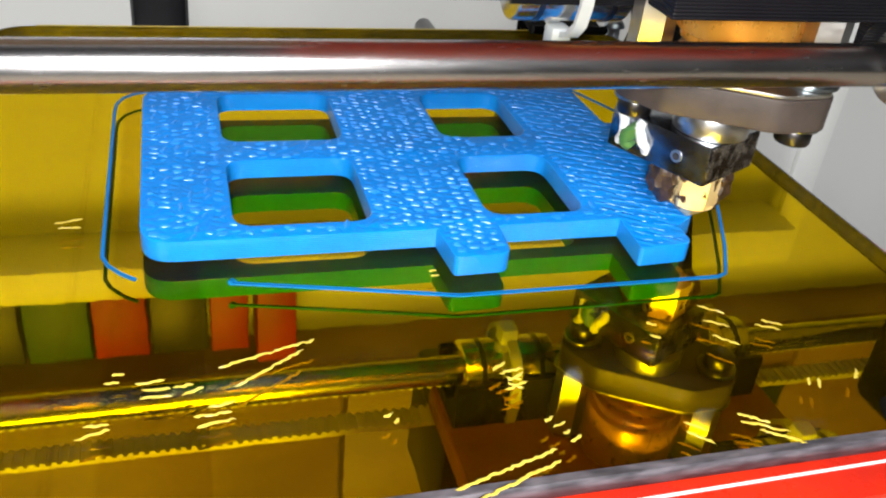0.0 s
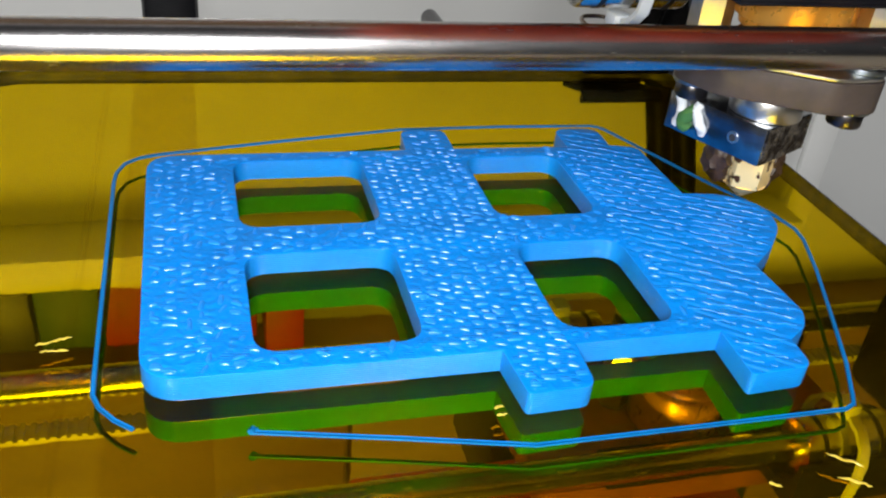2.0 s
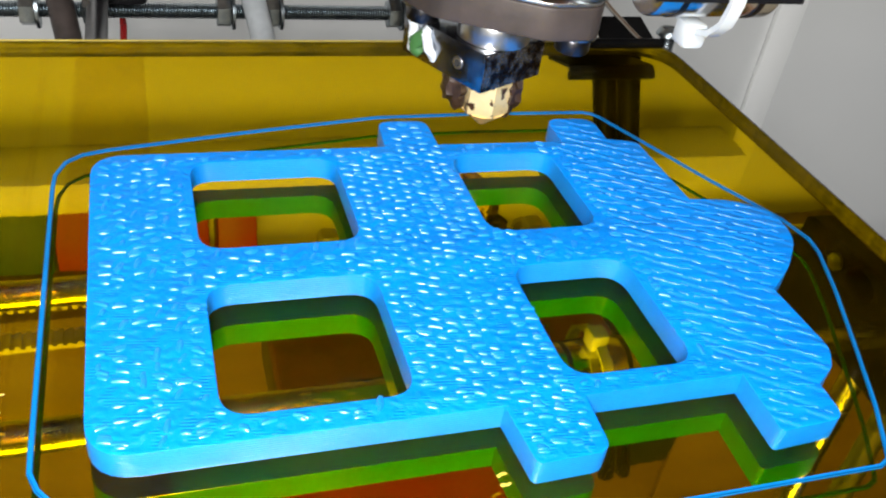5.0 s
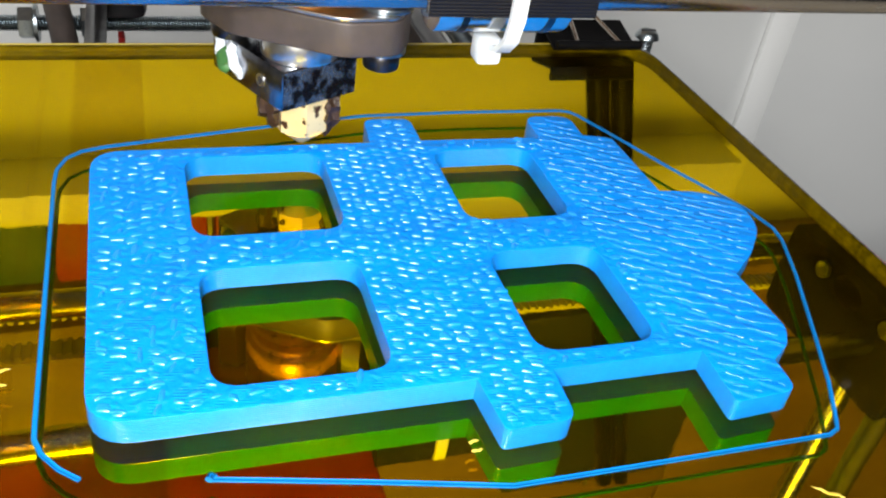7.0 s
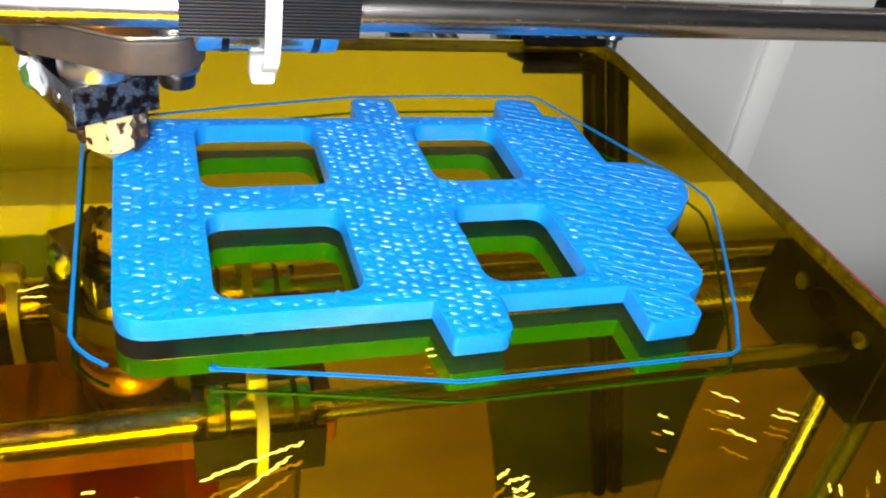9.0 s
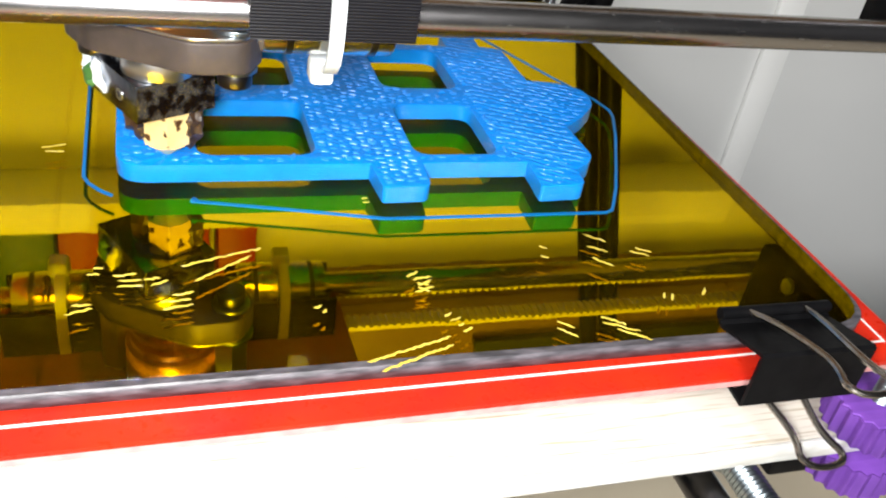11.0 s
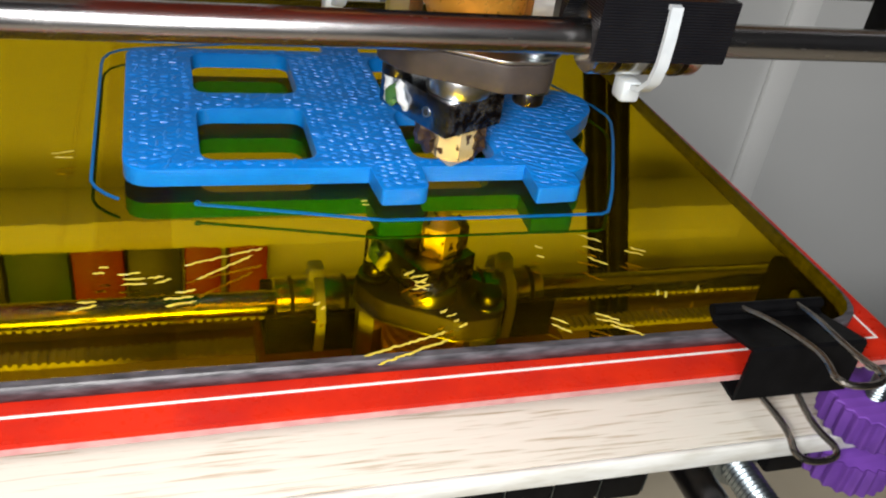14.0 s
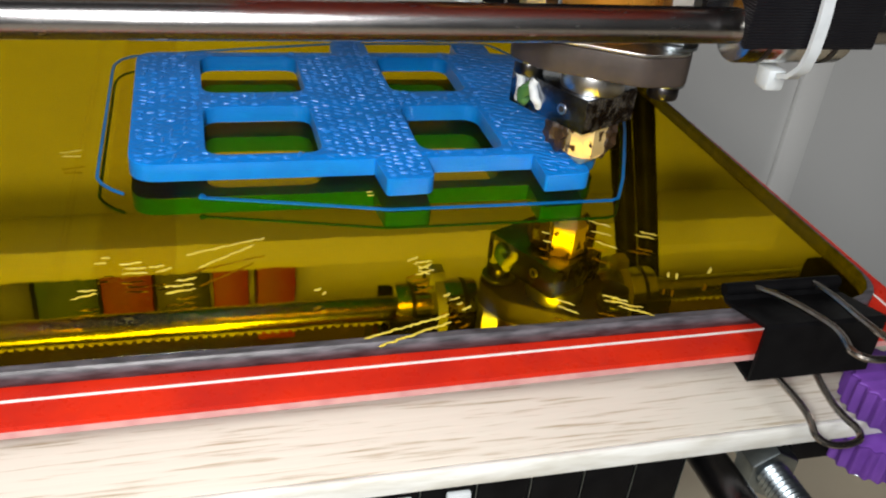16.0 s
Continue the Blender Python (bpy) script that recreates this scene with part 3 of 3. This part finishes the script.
def inside(p, line):
    hit = False
    for a, b in zip(line, line[1:] + line[:1]):
        if (a[1] > p[1]) != (b[1] > p[1]) and p[0] < (b[0] - a[0]) * (p[1] - a[1]) / (b[1] - a[1]) + a[0]:
            hit = not hit
    return hit


def strands(lines):
    """Short glossy strands of the open top layer: wavy runs on one side, tufts and dashes elsewhere."""
    bm, rng = bmesh.new(), random.Random(5)
    outer, holes = lines[0], lines[1:]

    def free(x, y, gap):
        return all(inside((x + dx, y + dy), outer) and not any(inside((x + dx, y + dy), h) for h in holes) for dx, dy in ((gap, 0), (-gap, 0), (0, gap), (0, -gap)))

    edge = 2.12 * U
    for row in range(60):
        run = []
        for k in range(140):
            x = edge + k * 0.00045
            y = -0.02 + row * 0.00285 - 0.45 * (x - edge) + 0.00075 * abs(((x - edge) / 0.0034 + row * 0.5) % 2 - 1) + 0.0001 * math.sin(k * 1.7 + row)
            if free(x, y, 0.0011) and rng.random() > 0.10:
                run.append((x, y, TOP - 0.00006 + 0.00007 * math.sin(k * 0.9 + row * 2)))
            else:
                if len(run) > 2:
                    tube(run, 0.00021, 14, bm=bm)
                run = []
        if len(run) > 2:
            tube(run, 0.00021, 14, bm=bm)
    centre = lambda x: -0.62 * U < x < 0.72 * U
    for i in range(44):
        for j in range(48):
            step = 0.0026
            x, y = -3.2 * U + i * step + rng.uniform(-1, 1) * 0.0005, -0.6 * U + (j + 0.5 * (i % 2)) * 0.0023 + rng.uniform(-1, 1) * 0.0003
            if x > edge or not free(x, y, 0.0010) or rng.random() < (0.10 if centre(x) else 0.28):
                continue
            turn = radians(rng.uniform(-12, 12) - 14 if centre(x) else rng.choice((0, 0, 12, -20, 70)) + rng.uniform(-15, 15))
            for m in range(rng.choice((1, 1, 2, 3))):
                half, sink = rng.uniform(0.0004, 0.0011), rng.uniform(0, 0.00022)
                cy = y + (m - 0.5) * 0.00045
                c, q = math.cos(turn), math.sin(turn)
                pts = [(x + c * half * u, cy + q * half * u, TOP - 0.00006 - sink - 0.00016 * u * u + rng.uniform(0, 0.00006)) for u in (-1, -0.4, 0.4, 1)]
                tube(pts, 0.00044, 14, bm=bm)
    return bm


def build_print():
    lines = [[p * U for p in rounded(PLATE_OUT)]]
    for x0, x1, y0, y1 in HOLES:
        lines.append([p * U for p in rounded([(x0, y0, 0.26), (x0, y1, 0.26), (x1, y1, 0.26), (x1, y0, 0.26)])])
    ob = solid("printed_plate", slab(lines, 0.00005, TOP, 0.0002), BLUE, "bright blue printed plastic plate with four square windows", "printed part")
    part("infill_relief", strands(lines), BLUE_GLOSS, ob, "glossy strands of the top layer")["kind"] = "stuff"
    skirt = [(-2.275, -0.41), (-1.1, -0.66), (0.03, -0.915), (1.6, -0.92), (3.1, -0.92), (3.22, -0.87), (3.29, -0.76), (3.55, -0.3), (3.86, 0.35), (4.3, 1.3), (4.56, 1.95), (4.6, 2.2),
             (4.5, 2.62), (4.03, 3.55), (3.6, 4.5), (3.28, 5.2), (3.2, 5.3), (3.08, 5.345), (1.6, 5.375), (0.18, 5.34), (-1.5, 5.05), (-3.05, 4.74), (-3.31, 4.65), (-3.47, 4.5),
             (-3.56, 4.25), (-3.575, 4.0), (-3.565, 2.2), (-3.555, 0.42), (-3.55, 0.22), (-3.49, 0.06), (-3.36, -0.11), (-3.215, -0.235)]
    loop = solid("skirt_strand", tube([(x * U, y * U, 0.0003) for x, y in skirt], 0.00042, 8, flat=0.7), BLUE_LINE, "thin blue plastic strand laid round the plate", "plastic strand")
    bmesh_dot = tube([(x * U, y * U, 0.0005) for x, y in ((-2.29, -0.42), (-2.27, -0.38), (-2.25, -0.41))], 0.0006, 8)
    part("blob", bmesh_dot, BLUE_LINE, loop, "blob where the strand begins")
    BED.extend((ob, loop))


build_print()


def binder_clip(m, upright=False):
    """Fold-back clip that grips the edge; its mouth opens along +y."""
    clip = thing("binder_clip", "black steel fold-back clip gripping glass and board", "clip", "clips on the bed")
    w = 0.0135
    body = bmesh.new()
    prof = [(0.0115, 0.0022), (0.0095, 0.0012), (-0.0035, 0.0046), (-0.0042, 0.004), (-0.0042, -0.0085), (-0.0035, -0.0092), (0.0095, -0.0076), (0.0115, -0.0090)]
    inner = [(y, z + (-0.0008 if i < 3 else 0.0008 if i > 4 else 0)) for i, (y, z) in enumerate(prof)]
    inner[3], inner[4] = (-0.0033, 0.0034), (-0.0033, -0.0079)
    ring = prof + inner[::-1]
    a = [body.verts.new((-w, y, z)) for y, z in ring]
    b = [body.verts.new((w, y, z)) for y, z in ring]
    k = len(ring)
    for i in range(k):
        body.faces.new((a[i], a[(i + 1) % k], b[(i + 1) % k], b[i]))
    for i in range(len(prof) - 1):
        body.faces.new((a[i], a[i + 1], a[k - 2 - i], a[k - 1 - i]))
        body.faces.new((b[i], b[k - 1 - i], b[k - 2 - i], b[i + 1]))
    bmesh.ops.recalc_face_normals(body, faces=body.faces)
    part("body", body, BLACK, clip, "black lacquered spring body", False)
    part("jaw_roll", rod((-w, 0.0112, 0.0028), (w, 0.0112, 0.0028), 0.0013, 12), BLACK, clip)
    part("jaw_roll", rod((-w, 0.0112, -0.0094), (w, 0.0112, -0.0094), 0.0013, 12), BLACK, clip)
    up = [(-0.007, 0.0112, 0.0030), (-0.0055, 0.004, 0.0055), (-0.0035, -0.008, 0.0075), (-0.004, -0.013, 0.0078), (-0.0055, -0.0165, 0.0078), (-0.0035, -0.0195, 0.0078),
          (0.0035, -0.0195, 0.0078), (0.0055, -0.0165, 0.0078), (0.004, -0.013, 0.0078), (0.0035, -0.008, 0.0075), (0.0055, 0.004, 0.0055), (0.007, 0.0112, 0.0030)]
    if upright:
        up = [(x * 1.0, 0.0112 + (y - 0.0112) * 1.0, 0.003 + (0.0112 - y) * 0.2) for x, y, z in up]
    part("handle", tube(softened(up), 0.0007, 8), WIRE, clip, "bright wire handle")
    down = [(x + (0.0112 - y) * 0.3, 0.0112 + (y - 0.0112) * 0.72, -0.0094 - (0.0112 - y) * 0.42) for x, y, z in up]
    part("handle", tube(softened(down), 0.0008, 8), WIRE, clip, "bright wire handle")
    clip.matrix_world = m
    BED.append(clip)
    return clip


binder_clip(pose(0.0748, -0.0695, -0.0004, 0, 0, 0))
binder_clip(pose(0.0815, 0.141, 0.0, 0, 0, 180), True)


def thumb_knob(x, y):
    knob = thing("levelling_knob", "purple scalloped levelling knob on a steel screw", "knob", "levelling knobs")
    for z0, z1 in ((-0.0262, -0.0180), (-0.0400, -0.0316)):
        outline = []
        for k in range(176):
            q = 2 * math.pi * k / 176
            outline.append(Vector(((0.0104 + 0.0005 * math.cos(22 * q)) * math.cos(q), (0.0104 + 0.0005 * math.cos(22 * q)) * math.sin(q))))
        part("wheel", slab([outline], z0, z1, 0.0006), PURPLE, knob, "ribbed purple printed wheel")
    part("screw", screw_thread((0, 0, -0.046), (0, 0, 0.0005), 0.0024, 0.0009), ZINC, knob, "zinc plated threaded screw")
    head = rod((0, 0, 0.0004), (0, 0, 0.0030), 0.0041, 24, 0.0008, 0.0026)
    part("screw_head", head, ZINC, knob, "domed zinc screw head")
    part("slot", box(-0.0024, 0.0024, -0.0004, 0.0004, 0.0028, 0.00315), DARK, knob)
    knob.matrix_world = pose(x, y, 0)
    BED.append(knob)


thumb_knob(0.1052, -0.068)
thumb_knob(0.1035, 0.1405)


# ---- print head, tip at the origin ----
def build_head():
    head = thing("print_head", "printer carriage with black bearing holders and brass nozzle", "print head")
    z = TOP
    tip = rod((0, 0, z), (0, 0, z + 0.0035), 0.0009, 24, 0, 0.0050)
    part("nozzle_tip", tip, BRASS, head)
    part("nozzle_hex", rod((0, 0, z + 0.0034), (0, 0, 0.0167), 0.0054, 6, 0.0004), BRASS, head, "stained brass hexagon nozzle")
    for x_, y_, r_ in ((-0.0046, 0.0034, 0.0040), (0.0048, -0.0002, 0.0030)):
        crust = bmesh.new()
        bmesh.ops.create_icosphere(crust, subdivisions=3, radius=1, matrix=pose(x_, y_, z + 0.0078, 0, 0, 20) @ Matrix.Diagonal((r_, r_, 0.0058, 1)))
        for v in crust.verts:
            v.co += v.normal * 0.0004 * (math.sin(v.co.x * 2900) + math.sin(v.co.z * 2300 + v.co.y * 1700))
        part("residue", crust, BURNT, head, "dark burnt plastic crust")
    turn = pose(0.0018, 0.0028, 0, 0, 0, 27)
    block = box(-0.0130, 0.0052, -0.0085, 0.0155, 0.0168, 0.0252, 0.0003)
    block.transform(turn)
    body = part("heater_block", block, BLOCK, head, "tarnished aluminium heater block")
    face = box(-0.0126, 0.0049, -0.00875, -0.00853, 0.0171, 0.0249)
    face.transform(turn)
    part("scorched_face", face, BURNT_FACE, body, "scorched face with brown crust")
    for r_, d_, mat_ in ((0.0013, 0.00025, ALU), (0.0008, 0.0003, DARK)):
        grub = rod((-0.0129, -0.0015, 0.0208), (-0.0130 - d_, -0.0015, 0.0208), r_, 16)
        grub.transform(turn)
        part("grub_screw", grub, mat_, body)
    for y_, r_, high, mat_, lab in ((0.0124, 0.0011, 0.0066, PASTE, "white sensor sleeve with paste"), (0.0070, 0.0011, 0.0060, PASTE, "white sensor sleeve with paste"), (0.0096, 0.0016, 0.0046, GREEN, "green sensor sleeve")):
        path = [(-0.0138 + 0.0012 * u * u, y_ + 0.0012 * math.sin(u * 2.2 + y_ * 900), 0.0186 + high * (u + 1) / 2) for u in (-1, -0.6, -0.2, 0.2, 0.6, 1)]
        lead = tube(softened(path, 1), r_, 12)
        for v in lead.verts:
            v.co.x += 0.00025 * math.sin(v.co.z * 1500 + v.co.y * 800)
        lead.transform(turn)
        part("thermistor_lead", lead, mat_, body, lab)
    part("heat_break", rod((-0.0012, -0.0016, 0.0253), (-0.0012, -0.0016, 0.0297), 0.0076, 40, 0.0004), ALU, head, "turned aluminium collar")
    ends = [(0.0, -0.0105), (0.0115, -0.0105), (0.0205, -0.0045), (0.0205, 0.0045), (0.0115, 0.0105), (-0.0115, 0.0105), (-0.0205, 0.0045), (-0.0205, -0.0045), (-0.0115, -0.0105)]
    clamp = slab([rounded([(x, y, 0.0025) for x, y in ends[1:]])], 0.0298, 0.0366, 0.0004)
    clamp.transform(pose(0, 0, 0, 0, 0, -30))
    part("clamp_plate", clamp, PLATE, head, "brown grey metal clamp plate")
    # Bright sheet added on the plate top in place of its lamp glare.
    lit_top = slab([rounded([(x * 0.98, y * 0.97, 0.0025) for x, y in ends[1:]])], 0.03665, 0.0374, 0.0002)
    lit_top.transform(pose(0, 0, 0, 0, 0, -30))
    part("lit_plate_top", lit_top, ALU, head, "bright sheet added for the lamp glare on the clamp plate top")
    for s in (1, -1):
        x, y = s * 0.0138, s * -0.0079
        part("spacer", rod((x, y, 0.0386), (x, y, 0.0585), 0.0044, 6, 0.0004), ALU, head, "hexagonal aluminium spacer")
        part("washer", rod((x, y, 0.0285), (x, y, 0.0297), 0.0046, 24, 0.0002), ZINC, head)
        part("bolt_head", rod((x, y, 0.0250), (x, y, 0.0284), 0.0036, 24, 0.0006), DARK_STEEL, head)
        part("washer", rod((x, y, 0.0375), (x, y, 0.0385), 0.0055, 24, 0.0002), ZINC, head)
    for z0, z1, r in ((0.0375, 0.0392, 0.0088), (0.0393, 0.0412, 0.0104), (0.0413, 0.0428, 0.0088), (0.0429, 0.0448, 0.0106), (0.0449, 0.0588, 0.0118)):
        part("insulator", rod((0, 0, z0), (0, 0, z1), r, 40, 0.0005), AMBER, head, "amber insulator ring")
    part("carriage_lip", box(-0.028, 0.0164, -0.0220, -0.0130, 0.0538, 0.0589, 0.0005), BLACK_PRINT, head, "black printed lip of the carriage")
    part("carriage_plate", slab([rounded([(-0.044, -0.021, 0.004), (0.05, -0.021, 0.004), (0.05, 0.033, 0.006), (-0.044, 0.033, 0.006)])], 0.059, 0.066, 0.0006), BROWN_PLATE, head, "orange brown printed carriage plate")
    for x0, y_, lab in ((0.0165, RY[0], 1), (0.0180, RY[1], 1), (-0.0395, RY[1], 1)):
        xm = x0 + 0.0122
        saddle = bmesh.new()
        inner = [(0.0079 * math.cos(q), 0.0079 * math.sin(q)) for q in [radians(-11 + 202 * s / 14) for s in range(15)]]
        outer = [(0.0094 * math.cos(q), 0.0094 * math.sin(q)) for q in [radians(191 - 11 * s / 4) for s in range(5)]]
        prof = outer + [(-0.0096, 0.0112), (0.0096, 0.0112)] + [(-y, z) for y, z in outer[::-1]] + inner
        a = [saddle.verts.new((xm - 0.0150, y_ + p, RZ + q)) for p, q in prof]
        b = [saddle.verts.new((xm + 0.0150, y_ + p, RZ + q)) for p, q in prof]
        for i in range(len(prof)):
            saddle.faces.new((a[i], a[(i + 1) % len(prof)], b[(i + 1) % len(prof)], b[i]))
        saddle.faces.new(a), saddle.faces.new(b)
        bmesh.ops.recalc_face_normals(saddle, faces=saddle.faces)
        bmesh.ops.triangulate(saddle, faces=[f for f in saddle.faces if len(f.verts) > 4])
        hold = part("bearing_holder", saddle, BLACK_PRINT, head, "black printed bearing holder with layer ribs")
        bearing = rod((x0, y_, RZ), (x0 + 0.0244, y_, RZ), 0.0075, 40, 0.0006)
        part("linear_bearing", bearing, BEARING, hold, "bright steel linear bearing")
        for gx in (0.0042, 0.0198):
            part("groove_ring", rod((x0 + gx, y_, RZ), (x0 + gx + 0.0012, y_, RZ), 0.00765, 40), DARK_STEEL, hold)
        half = [(-0.0060, 0.0100), (-0.0101, 0.0095), (-0.0104, 0.0040), (-0.0102, -0.0015), (-0.0090, -0.0055), (-0.0062, -0.0082), (-0.0025, -0.0093)]
        loop = [(xm, y_ + p, RZ + q) for p, q in half + [(-p, q) for p, q in half[::-1]]]
        strap = bmesh.new()
        rings = []
        for i, p in enumerate(loop):
            c = Vector((xm, y_, RZ))
            outw = (Vector(p) - c).normalized() * 0.0011
            rings.append([strap.verts.new(Vector(p) + Vector((dx, 0, 0)) + (outw if o else Vector())) for dx, o in ((-0.0013, 0), (0.0013, 0), (0.0013, 1), (-0.0013, 1))])
        for i in range(len(loop)):
            k = (i + 1) % len(loop)
            for s in range(4):
                strap.faces.new((rings[i][s], rings[i][(s + 1) % 4], rings[k][(s + 1) % 4], rings[k][s]))
        bmesh.ops.recalc_face_normals(strap, faces=strap.faces)
        tie = part("cable_tie", strap, NYLON, hold, "white nylon cable tie")
        part("tie_lock", box(xm - 0.0028, xm + 0.0018, y_ - 0.0030, y_ + 0.0020, RZ - 0.0134, RZ - 0.0085, 0.0009), NYLON, hold, "white nylon tie lock")
    # parts that ride above the carriage
    part("extruder_body", box(-0.085, 0.020, -0.056, 0.010, 0.0780, 0.118, 0.002), ORANGE_RED, head, "orange red printed extruder body")
    part("motor", box(-0.040, 0.002, 0.023, 0.060, 0.070, 0.112, 0.003), DARK, head, "black stepper motor")
    part("wire_bundle", tube([(-0.030, 0.030, 0.075), (-0.032, 0.034, 0.064), (-0.018, 0.030, 0.056), (-0.014, 0.016, 0.047), (-0.013, 0.012, 0.033)], 0.0013), DARK, head, "thin black sensor wires")
    return head


HEAD = build_head()


def motions():
    for ob in BED:
        base = ob.matrix_basis.copy()
        walk(ob, [(t, Matrix.Translation((0, -s, 0)) @ base) for t, x, s in TRAVEL])
    walk(HEAD, [(t, pose(x, 0, 0)) for t, x, s in TRAVEL])


motions()
